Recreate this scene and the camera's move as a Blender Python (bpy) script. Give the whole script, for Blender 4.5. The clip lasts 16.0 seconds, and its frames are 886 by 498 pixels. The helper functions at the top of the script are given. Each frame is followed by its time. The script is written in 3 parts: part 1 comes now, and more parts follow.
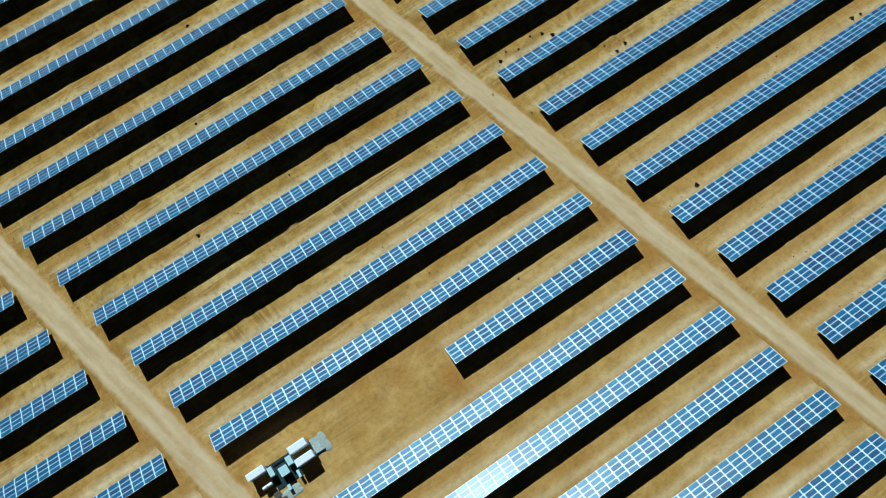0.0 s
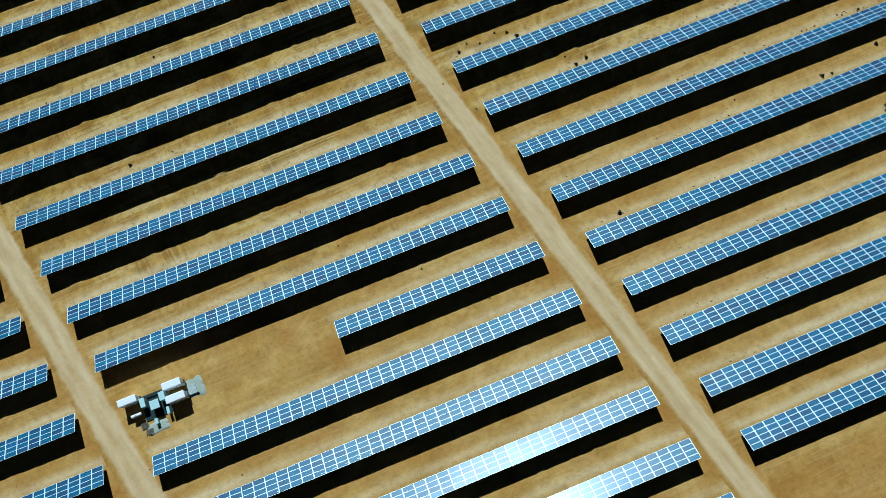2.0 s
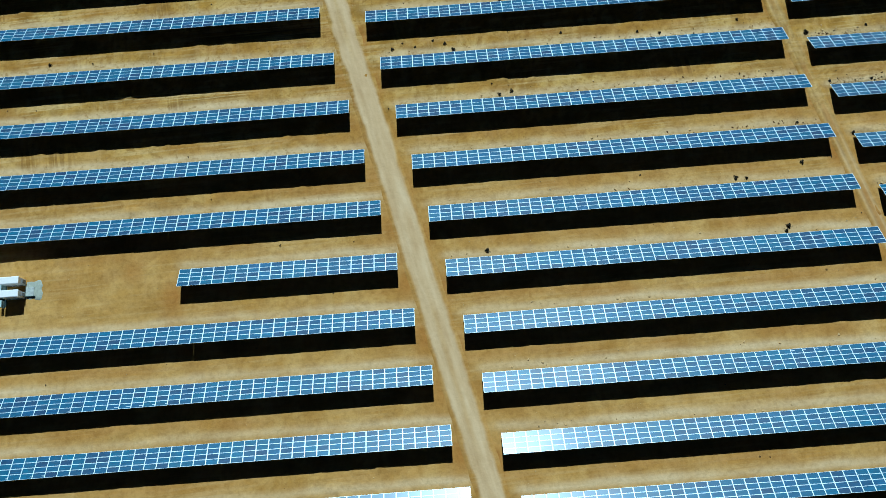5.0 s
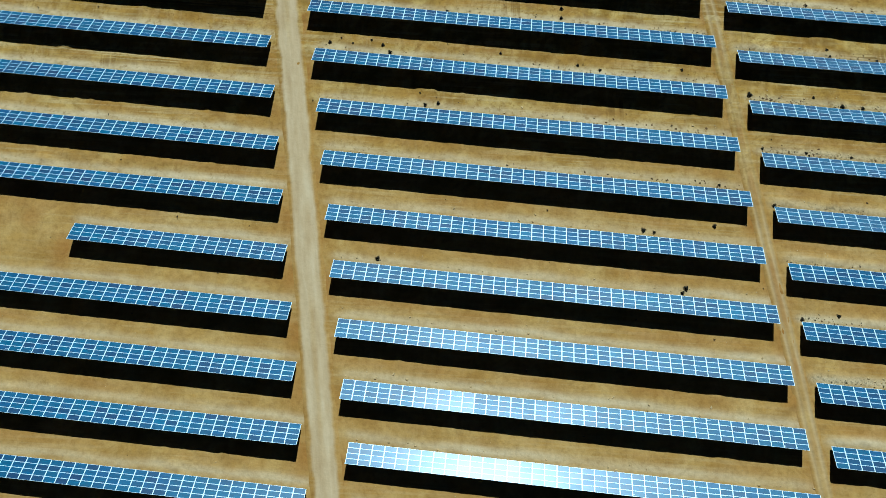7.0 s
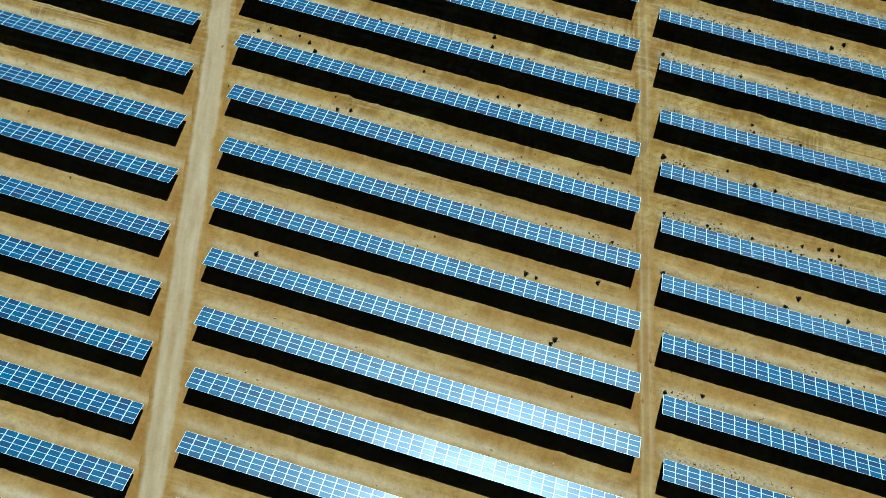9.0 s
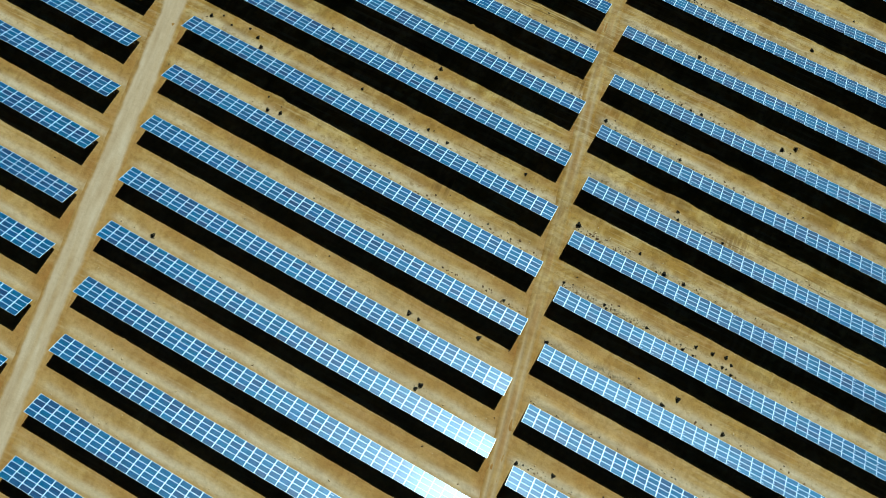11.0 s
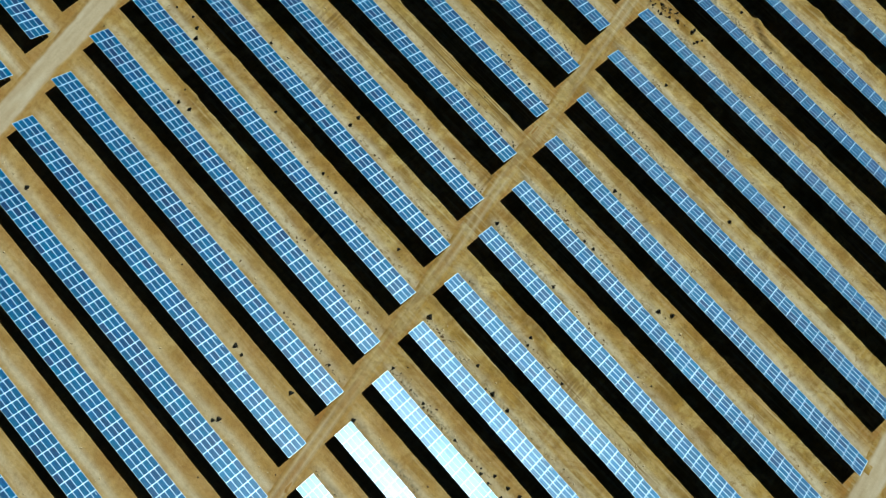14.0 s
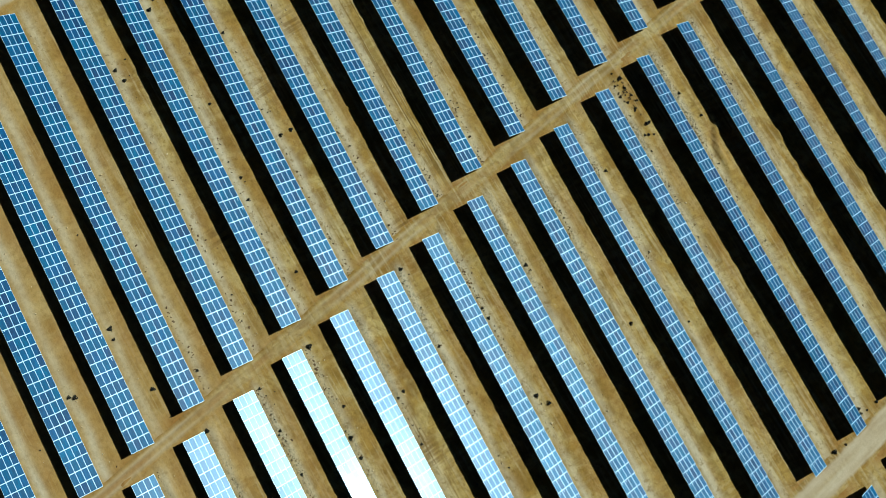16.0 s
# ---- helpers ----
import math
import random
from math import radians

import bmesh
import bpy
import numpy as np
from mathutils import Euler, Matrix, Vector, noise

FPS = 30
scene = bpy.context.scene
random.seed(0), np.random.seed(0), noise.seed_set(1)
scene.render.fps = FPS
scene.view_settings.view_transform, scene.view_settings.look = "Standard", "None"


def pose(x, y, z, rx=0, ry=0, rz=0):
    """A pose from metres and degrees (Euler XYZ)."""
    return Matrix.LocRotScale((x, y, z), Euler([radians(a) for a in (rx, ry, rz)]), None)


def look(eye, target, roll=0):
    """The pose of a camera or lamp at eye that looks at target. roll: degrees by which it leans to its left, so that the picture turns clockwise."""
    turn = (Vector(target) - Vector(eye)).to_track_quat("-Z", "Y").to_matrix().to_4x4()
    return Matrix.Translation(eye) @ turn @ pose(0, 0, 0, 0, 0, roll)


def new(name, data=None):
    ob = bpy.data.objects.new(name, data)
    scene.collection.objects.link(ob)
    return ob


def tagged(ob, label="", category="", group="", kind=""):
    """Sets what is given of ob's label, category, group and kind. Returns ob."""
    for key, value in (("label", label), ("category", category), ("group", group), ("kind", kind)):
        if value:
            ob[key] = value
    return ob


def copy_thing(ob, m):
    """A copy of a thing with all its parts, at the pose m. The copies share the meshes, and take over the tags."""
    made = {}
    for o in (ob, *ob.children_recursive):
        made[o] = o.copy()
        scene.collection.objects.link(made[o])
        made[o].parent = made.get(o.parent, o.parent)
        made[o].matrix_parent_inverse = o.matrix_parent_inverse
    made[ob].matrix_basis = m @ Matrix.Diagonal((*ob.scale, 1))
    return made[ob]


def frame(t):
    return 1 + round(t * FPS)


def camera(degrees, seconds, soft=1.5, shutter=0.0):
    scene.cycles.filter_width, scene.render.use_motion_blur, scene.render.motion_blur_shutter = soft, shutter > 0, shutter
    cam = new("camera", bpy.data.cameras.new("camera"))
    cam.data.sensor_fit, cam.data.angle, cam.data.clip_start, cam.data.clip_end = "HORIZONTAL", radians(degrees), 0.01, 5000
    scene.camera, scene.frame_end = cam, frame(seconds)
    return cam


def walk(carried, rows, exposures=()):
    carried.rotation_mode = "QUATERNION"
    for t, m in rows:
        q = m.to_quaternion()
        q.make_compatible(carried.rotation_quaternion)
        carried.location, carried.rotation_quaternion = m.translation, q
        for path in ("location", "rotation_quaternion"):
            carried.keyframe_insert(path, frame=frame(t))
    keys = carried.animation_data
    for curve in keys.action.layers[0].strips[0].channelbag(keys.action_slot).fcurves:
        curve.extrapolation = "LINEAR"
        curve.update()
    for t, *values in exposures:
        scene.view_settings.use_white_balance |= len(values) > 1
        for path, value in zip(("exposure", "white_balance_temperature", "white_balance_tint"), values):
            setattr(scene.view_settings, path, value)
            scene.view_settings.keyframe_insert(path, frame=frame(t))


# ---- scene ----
cam = camera(60.33, 16.0, soft=0.7)
# seconds, eye x, y, z, and turn rx, ry, rz: a level flight over the field
ROWS = [
    (0.0, -53.893, -17.383, 127.004, 17.177, 2.296, -33.66),
    (0.5, -48.566, -20.048, 127.062, 16.48, 2.352, -30.611),
    (1.0, -43.18, -22.56, 127.295, 15.987, 2.289, -27.505),
    (1.5, -37.767, -24.771, 127.688, 15.785, 2.06, -24.46),
    (2.0, -32.66, -26.617, 127.956, 15.574, 2.117, -21.725),
    (2.5, -27.816, -28.146, 128.149, 15.337, 2.219, -18.985),
    (3.0, -22.995, -29.366, 128.29, 15.222, 1.946, -15.825),
    (3.5, -18.047, -30.275, 128.429, 15.278, 1.475, -12.52),
    (4.0, -12.882, -30.921, 128.266, 15.216, 1.049, -9.647),
    (6.5, 17.444, -28.694, 127.326, 14.68, 0.784, 3.494),
    (7.0, 23.362, -27.199, 127.132, 14.559, 0.625, 6.182),
    (7.5, 29.207, -25.482, 126.952, 14.448, 0.403, 8.839),
    (8.0, 34.952, -23.49, 126.792, 14.351, 0.122, 11.416),
    (8.5, 40.581, -21.183, 126.719, 14.299, -0.18, 13.808),
    (9.0, 46.06, -18.581, 126.772, 14.262, -0.425, 16.469),
    (11.5, 70.546, 3.617, 126.978, 13.054, -0.102, 32.44),
    (12.0, 73.619, 8.999, 127.528, 12.672, -0.187, 35.669),
    (12.5, 76.296, 14.505, 128.096, 12.349, -0.235, 38.699),
    (13.0, 78.378, 20.043, 128.42, 12.005, -0.42, 41.905),
    (13.5, 79.749, 25.475, 128.645, 11.627, -0.694, 45.108),
    (14.0, 80.471, 30.746, 128.884, 11.107, -1.203, 48.331),
    (14.5, 80.699, 35.911, 129.1, 10.411, -1.916, 51.667),
    (15.0, 80.636, 41.148, 129.136, 9.762, -2.555, 55.183),
    (15.5, 80.388, 46.432, 129.267, 9.116, -3.105, 58.59),
    (16.0, 79.987, 51.707, 129.577, 8.546, -3.464, 61.84),
]
RAISE = 0.40         # ground under the panels' datum
walk(cam, [(t, pose(x, y, z + RAISE, rx, ry, rz)) for t, x, y, z, rx, ry, rz in ROWS], [(0.0, -0.14, 4880, -6.0), (3.5, -0.14, 4800, -7.0), (9.0, -0.16, 4740, -8.0), (13.5, -0.22, 4740, -7.5), (16.0, -0.25, 4710, -8.0)])

# ---- light: clear sky, sun in the north ----
SUN_UP, SUN_EAST = radians(42.7), radians(3.0)
world = bpy.data.worlds.new("world")
scene.world = world
world.use_nodes = True
wn = world.node_tree
sky = wn.nodes.new("ShaderNodeTexSky")
sky.sky_type = "NISHITA"
sky.sun_disc = False
sky.sun_elevation = SUN_UP
sky.sun_rotation = SUN_EAST
sky.altitude = 1600
sky.air_density = 0.25
sky.dust_density = 0.1
sky.ozone_density = 2.0
wn.links.new(sky.outputs[0], wn.nodes["Background"].inputs["Color"])
wn.nodes["Background"].inputs["Strength"].default_value = 0.014
sun = new("sun", bpy.data.lights.new("sun", "SUN"))
sun.data.energy = 5.0
sun.data.angle = radians(0.53)
sun.data.color = (1.0, 0.97, 0.92)
sun.matrix_world = look((100 * math.sin(SUN_EAST) * math.cos(SUN_UP), 100 * math.cos(SUN_EAST) * math.cos(SUN_UP), 100 * math.sin(SUN_UP)), (0, 0, 0))


# ---- materials ----
def nodes_of(name):
    m = bpy.data.materials.new(name)
    m.use_nodes = True
    t = m.node_tree
    return m, t, t.nodes["Principled BSDF"]


def add(t, kind, **values):
    n = t.nodes.new("ShaderNode" + kind)
    for key, value in values.items():
        if key in n.inputs:
            n.inputs[key].default_value = value
    return n


def wire(t, a, b, out=0):
    t.links.new(a.outputs[out], b)


def ramp(t, source, stops, out=0):
    n = t.nodes.new("ShaderNodeValToRGB")
    while len(n.color_ramp.elements) < len(stops):
        n.color_ramp.elements.new(0.5)
    for e, (p, c) in zip(n.color_ramp.elements, stops):
        e.position, e.color = p, (*c, 1)
    wire(t, source, n.inputs[0], out)
    return n


def blend(t, fac, a, b, how="MIX"):
    n = t.nodes.new("ShaderNodeMix")
    n.data_type, n.blend_type = "RGBA", how
    for value, slot in ((fac, 0), (a, 6), (b, 7)):
        if isinstance(value, (int, float)):
            n.inputs[slot].default_value = value
        elif isinstance(value, tuple):
            n.inputs[slot].default_value = (*value, 1)
        else:
            t.links.new(value, n.inputs[slot])
    return n.outputs[2]


def maths(t, how, a, b):
    n = t.nodes.new("ShaderNodeMath")
    n.operation = how
    for value, slot in ((a, 0), (b, 1)):
        if isinstance(value, (int, float)):
            n.inputs[slot].default_value = value
        else:
            t.links.new(value, n.inputs[slot])
    return n.outputs[0]


def grain(t, scale, detail=4.0, rough=0.55, stretch=(1, 1, 1), turn=0.0):
    geo = add(t, "NewGeometry")
    mp = t.nodes.new("ShaderNodeMapping")
    mp.vector_type = "TEXTURE"
    mp.inputs["Scale"].default_value = tuple(1 / k for k in stretch)
    mp.inputs["Rotation"].default_value = (0, 0, turn)
    wire(t, geo, mp.inputs[0])
    n = add(t, "TexNoise", Scale=scale, Detail=detail, Roughness=rough)
    wire(t, mp, n.inputs["Vector"])
    return n


def bumped(t, bsdf, height, strength, distance):
    b = add(t, "Bump", Strength=strength, Distance=distance)
    t.links.new(height, b.inputs["Height"])
    wire(t, b, bsdf.inputs["Normal"])


def plain(name, colour, rough=0.6, metal=0.0, scale=3.0, vary=0.15):
    m, t, p = nodes_of(name)
    n = grain(t, scale)
    lo, hi = (tuple(c * (1 - vary) for c in colour), tuple(min(1, c * (1 + vary)) for c in colour))
    wire(t, ramp(t, n, [(0.3, lo), (0.7, hi)]), p.inputs["Base Color"])
    p.inputs["Roughness"].default_value, p.inputs["Metallic"].default_value = rough, metal
    bumped(t, p, n.outputs[0], 0.15, 0.01)
    return m


def soil_material():
    """Ochre desert soil. 'soil' holds dust (r), scraped red earth (g) and dry weeds (b); 'lane' the pale rolled gravel of the roads."""
    m, t, p = nodes_of("desert_soil")
    wide, mid, fine = grain(t, 0.05, 3), grain(t, 0.28, 5, 0.55), grain(t, 2.2, 5, 0.6)
    base = blend(t, ramp(t, wide, [(0.38, (0, 0, 0)), (0.62, (1, 1, 1))]).outputs[0], (0.41, 0.232, 0.040), (0.48, 0.295, 0.066))
    base = blend(t, ramp(t, mid, [(0.47, (0, 0, 0)), (0.57, (0.9, 0.9, 0.9))]).outputs[0], base, (0.56, 0.375, 0.115))
    base = blend(t, ramp(t, grain(t, 0.22, 5, 0.58), [(0.49, (0, 0, 0)), (0.59, (0.65, 0.65, 0.65))]).outputs[0], base, (0.25, 0.140, 0.022))
    base = blend(t, ramp(t, grain(t, 0.11, 4, 0.6), [(0.53, (0, 0, 0)), (0.64, (0.65, 0.65, 0.65))]).outputs[0], base, (0.29, 0.150, 0.024))
    # grader and wheel scrapes, along and across the rows
    for turn, stretch, place, much, tone in ((0.03, (0.06, 1.2, 1), 0.07, 0.75, (0.56, 0.39, 0.16)), (0.02, (0.045, 0.8, 1), 0.05, 0.75, (0.33, 0.205, 0.048)),
                                             (0.04, (0.05, 1.7, 1), 0.06, 0.75, (0.62, 0.45, 0.20)), (1.62, (0.22, 1.3, 1), 0.14, 0.4, (0.56, 0.38, 0.15)),
                                             (1.50, (0.2, 1.0, 1), 0.10, 0.5, (0.30, 0.165, 0.035)), (0.62, (0.12, 1.6, 1), 0.09, 0.4, (0.30, 0.165, 0.035))):
        lines = ramp(t, grain(t, 1.0, 3, 0.55, stretch, turn), [(0.5, (0, 0, 0)), (0.62, (1, 1, 1))])
        where = ramp(t, grain(t, place, 3, 0.5), [(0.45, (0, 0, 0)), (0.57, (much,) * 3)])
        both = maths(t, "MULTIPLY", lines.outputs[0], where.outputs[0])
        base = blend(t, both, base, tone)
    # smoother, paler sand in the south of the field
    spot = add(t, "NewGeometry")
    axes = add(t, "SeparateXYZ")
    wire(t, spot, axes.inputs[0])
    north = maths(t, "ADD", axes.outputs[1], maths(t, "MULTIPLY", grain(t, 0.03, 3).outputs[0], 50.0))
    sand = ramp(t, grain(t, 0.16, 5, 0.55), [(0.36, (0.43, 0.235, 0.058)), (0.5, (0.51, 0.300, 0.090)), (0.64, (0.57, 0.355, 0.125))])
    south = maths(t, "MULTIPLY", maths(t, "SUBTRACT", 66.0, north), 0.02)
    base = blend(t, maths(t, "MINIMUM", maths(t, "MAXIMUM", south, 0.0), 0.6), base, sand.outputs[0])
    at = add(t, "Attribute")
    at.attribute_name = "soil"
    split = add(t, "SeparateColor")
    wire(t, at, split.inputs[0])
    dust = maths(t, "MULTIPLY", split.outputs[0], maths(t, "ADD", maths(t, "MULTIPLY", mid.outputs[0], 0.9), 0.46))
    base = blend(t, dust, base, (0.70, 0.54, 0.33))
    red = maths(t, "MULTIPLY", split.outputs[1], maths(t, "ADD", mid.outputs[0], 0.25))
    base = blend(t, red, base, (0.37, 0.165, 0.030))
    # combed wheel ruts across the rows
    comb = ramp(t, grain(t, 1.0, 2, 0.4, (1.9, 0.05, 1), 0.12), [(0.44, (0, 0, 0)), (0.52, (0.85, 0.85, 0.85))])
    base = blend(t, maths(t, "MULTIPLY", comb.outputs[0], maths(t, "SUBTRACT", 1.0, at.outputs["Alpha"])), base, (0.22, 0.115, 0.025))
    # lanes driven along the rows
    drive = add(t, "Attribute")
    drive.attribute_name = "driven"
    for shift, tone, cut in ((0.0, (0.24, 0.135, 0.03), 0.52), (0.35, (0.60, 0.43, 0.19), 0.55)):
        lines = ramp(t, grain(t, 1.0 + shift, 2, 0.5, (0.045, 1.9, 1), 0.02), [(cut, (0, 0, 0)), (cut + 0.06, (0.8, 0.8, 0.8))])
        base = blend(t, maths(t, "MULTIPLY", lines.outputs[0], drive.outputs["Fac"]), base, tone)
    # crumbled crust in the rough northern ground
    crumbs = ramp(t, grain(t, 0.9, 6, 0.7), [(0.55, (0, 0, 0)), (0.62, (0.55, 0.55, 0.55))])
    rougher = maths(t, "MINIMUM", maths(t, "MAXIMUM", maths(t, "SUBTRACT", 1.0, south), 0.12), 1.0)
    base = blend(t, maths(t, "MULTIPLY", crumbs.outputs[0], rougher), base, (0.26, 0.140, 0.024))
    weeds = maths(t, "MULTIPLY", split.outputs[2], ramp(t, grain(t, 2.4, 6, 0.75), [(0.5, (0, 0, 0)), (0.58, (1, 1, 1))]).outputs[0])
    base = blend(t, weeds, base, (0.085, 0.07, 0.03))
    lane = add(t, "Attribute")
    lane.attribute_name = "lane"
    gravel = ramp(t, grain(t, 0.45, 4, 0.5, (1.6, 0.25, 1), 0.23), [(0.3, (0.53, 0.365, 0.19)), (0.55, (0.63, 0.460, 0.265)), (0.75, (0.69, 0.53, 0.33))])
    worn = maths(t, "MULTIPLY", lane.outputs["Fac"], maths(t, "ADD", maths(t, "MULTIPLY", mid.outputs[0], 0.5), 0.75))
    clamp = maths(t, "MINIMUM", worn, 1.0)
    base = blend(t, clamp, base, gravel.outputs[0])
    rough = ramp(t, grain(t, 1.1, 5, 0.62), [(0.32, (0.74, 0.70, 0.62)), (0.52, (1, 1, 1)), (0.72, (1.12, 1.11, 1.09))])
    base = blend(t, maths(t, "SUBTRACT", 0.6, maths(t, "MULTIPLY", lane.outputs["Fac"], 0.42)), base, rough.outputs[0], "MULTIPLY")
    speck = ramp(t, grain(t, 5.0, 3, 0.6), [(0.66, (1, 1, 1)), (0.76, (0.72, 0.68, 0.6))])
    base = blend(t, maths(t, "SUBTRACT", 0.8, maths(t, "MULTIPLY", lane.outputs["Fac"], 0.6)), base, speck.outputs[0], "MULTIPLY")
    base = blend(t, 1.0, base, (0.985, 0.955, 0.86), "MULTIPLY")
    t.links.new(base, p.inputs["Base Color"])
    p.inputs["Roughness"].default_value = 0.95
    p.inputs["Specular IOR Level"].default_value = 0.1
    bumped(t, p, fine.outputs[0], 0.55, 0.10)
    return m


def glass_material(name, island, dust=0.04, gloss=0.36, coat=0.40):
    """Dark blue silicon cells under slightly rough solar glass with a film of dust; the pale dust mix also paints glare
    haze.
    """
    m, t, p = nodes_of(name)
    if island:
        pick = add(t, "NewGeometry")
        out = pick.outputs["Random Per Island"]
    else:
        pick = add(t, "ObjectInfo")
        out = pick.outputs["Random"]
    tone = t.nodes.new("ShaderNodeValToRGB")
    stops = ((0.0, (0.002, 0.024, 0.084)), (0.25, (0.002, 0.046, 0.120)), (0.6, (0.002, 0.074, 0.150)), (0.9, (0.003, 0.056, 0.152)), (1.0, (0.002, 0.088, 0.176)))
    while len(tone.color_ramp.elements) < len(stops):
        tone.color_ramp.elements.new(0.5)
    for e, (q, c) in zip(tone.color_ramp.elements, stops):
        e.position, e.color = q, (*c, 1)
    t.links.new(out, tone.inputs[0])
    # each crystalline cell has its own shade
    place = add(t, "TexCoord")
    cell = t.nodes.new("ShaderNodeMapping")
    cell.inputs["Scale"].default_value = (6.07, 6.45, 0)
    wire(t, place, cell.inputs[0], 3)
    snap = t.nodes.new("ShaderNodeVectorMath")
    snap.operation = "FLOOR"
    wire(t, cell, snap.inputs[0])
    dice = t.nodes.new("ShaderNodeTexWhiteNoise")
    dice.noise_dimensions = "4D"
    wire(t, snap, dice.inputs["Vector"])
    t.links.new(out, dice.inputs["W"])
    shade = ramp(t, dice, [(0.0, (0.86, 0.87, 0.88)), (1.0, (1.18, 1.16, 1.14))])
    cells = blend(t, 1.0, tone.outputs[0], shade.outputs[0], "MULTIPLY")
    # whole strings of cells along a panel differ too
    string = t.nodes.new("ShaderNodeMapping")
    string.inputs["Scale"].default_value = (0.5, 6.45, 0)
    wire(t, place, string.inputs[0], 3)
    rank = t.nodes.new("ShaderNodeVectorMath")
    rank.operation = "FLOOR"
    wire(t, string, rank.inputs[0])
    lots = t.nodes.new("ShaderNodeTexWhiteNoise")
    lots.noise_dimensions = "4D"
    wire(t, rank, lots.inputs["Vector"])
    t.links.new(out, lots.inputs["W"])
    streak = ramp(t, lots, [(0.0, (0.75, 0.78, 0.8)), (1.0, (1.3, 1.25, 1.2))])
    cells = blend(t, 1.0, cells, streak.outputs[0], "MULTIPLY")
    film = grain(t, 0.9, 4, 0.6)
    film_haze = ramp(t, film, [(0.3, (0.2 * dust,) * 3), (0.75, (dust,) * 3)])
    t.links.new(blend(t, film_haze.outputs[0], cells, (0.42, 0.46, 0.48)), p.inputs["Base Color"])
    p.inputs["Roughness"].default_value = 0.45
    p.inputs["Specular IOR Level"].default_value = gloss
    p.inputs["Specular Tint"].default_value = (0.62, 0.88, 1.0, 1)
    p.inputs["Coat Weight"].default_value = coat
    p.inputs["Coat Roughness"].default_value = 0.26
    bumped(t, p, film.outputs[0], 0.02, 0.02)
    return m


SOIL = soil_material()
# block B: gloss and coat lowered to weaken the sun glare there
GLASS_DULL = glass_material("low_gloss_solar_glass", False, 0.06, 0.28, 0.22)
GLASS = glass_material("solar_glass", False)
# block D: stronger pale mix paints a wide veil of sun glare
GLASS_HAZY = glass_material("glare_haze_solar_glass", False, 0.10, 0.52, 0.46)
GLASS_FAR = glass_material("solar_glass_joined", True)
ALUMINIUM = plain("anodised_aluminium", (0.72, 0.85, 0.90), 0.42, 0.12, 6, 0.05)
BACK = plain("black_backsheet", (0.02, 0.02, 0.022), 0.5, 0.0, 6, 0.1)
STEEL = plain("galvanised_steel", (0.42, 0.43, 0.43), 0.5, 0.7, 8, 0.12)


# ---- mesh helpers ----
def box(bm, x0, x1, y0, y1, z0, z1, mat=0, bevel=0.0):
    vs = [bm.verts.new(c) for c in ((x0, y0, z0), (x1, y0, z0), (x1, y1, z0), (x0, y1, z0), (x0, y0, z1), (x1, y0, z1), (x1, y1, z1), (x0, y1, z1))]
    fs = []
    for q in ((3, 2, 1, 0), (4, 5, 6, 7), (0, 1, 5, 4), (1, 2, 6, 5), (2, 3, 7, 6), (3, 0, 4, 7)):
        f = bm.faces.new([vs[i] for i in q])
        f.material_index = mat
        fs.append(f)
    if bevel:
        bmesh.ops.bevel(bm, geom=list({e for f in fs for e in f.edges}), offset=bevel, segments=1, affect="EDGES")
    return vs


def mesh_of(name, bm, *mats):
    me = bpy.data.meshes.new(name)
    bm.to_mesh(me)
    bm.free()
    for m in mats:
        me.materials.append(m)
    return me


def part(name, data, parent, label="", m=None, mats=()):
    if isinstance(data, bmesh.types.BMesh):
        data = mesh_of(name, data, *mats)
    ob = new(name, data)
    ob.parent = parent
    if m is not None:
        ob.matrix_basis = m
    return tagged(ob, label)


def sheet(name, xs, ys, zs):
    """A grid mesh from 2-D arrays of x, y and z."""
    n, k = xs.shape
    me = bpy.data.meshes.new(name)
    co = np.stack([xs, ys, zs], -1).reshape(-1, 3)
    i = np.arange(n * k).reshape(n, k)
    quads = np.stack([i[:-1, :-1], i[:-1, 1:], i[1:, 1:], i[1:, :-1]], -1).reshape(-1, 4)
    me.vertices.add(len(co))
    me.vertices.foreach_set("co", co.ravel())
    me.loops.add(quads.size)
    me.loops.foreach_set("vertex_index", quads.ravel().astype(np.int32))
    me.polygons.add(len(quads))
    me.polygons.foreach_set("loop_start", np.arange(0, quads.size, 4, dtype=np.int32))
    me.update(calc_edges=True)
    me.polygons.foreach_set("use_smooth", np.ones(len(quads), bool))
    return me


def lumps(x, y, size, seed):
    """Smooth value noise over arrays of places, from -1 to 1."""
    rng = np.random.RandomState(seed)
    table = rng.rand(256, 256) * 2 - 1
    u, v = x / size + 500.0, y / size + 500.0
    i, j = np.floor(u).astype(int), np.floor(v).astype(int)
    a, b = u - i, v - j
    a, b = a * a * (3 - 2 * a), b * b * (3 - 2 * b)
    g = lambda p, q: table[p % 256, q % 256]
    return (g(i, j) * (1 - a) + g(i + 1, j) * a) * (1 - b) + (g(i, j + 1) * (1 - a) + g(i + 1, j + 1) * a) * b


# ---- plan of the solar field: blocks of tables between the roads ----
TILT = radians(26.2)
HIGH = 2.45          # height of the raised southern edge
ALONG, ACROSS = 1.976, 0.93
SLOPE = 4 * ACROSS
REACH = SLOPE * math.cos(TILT)
COLUMNS = 38
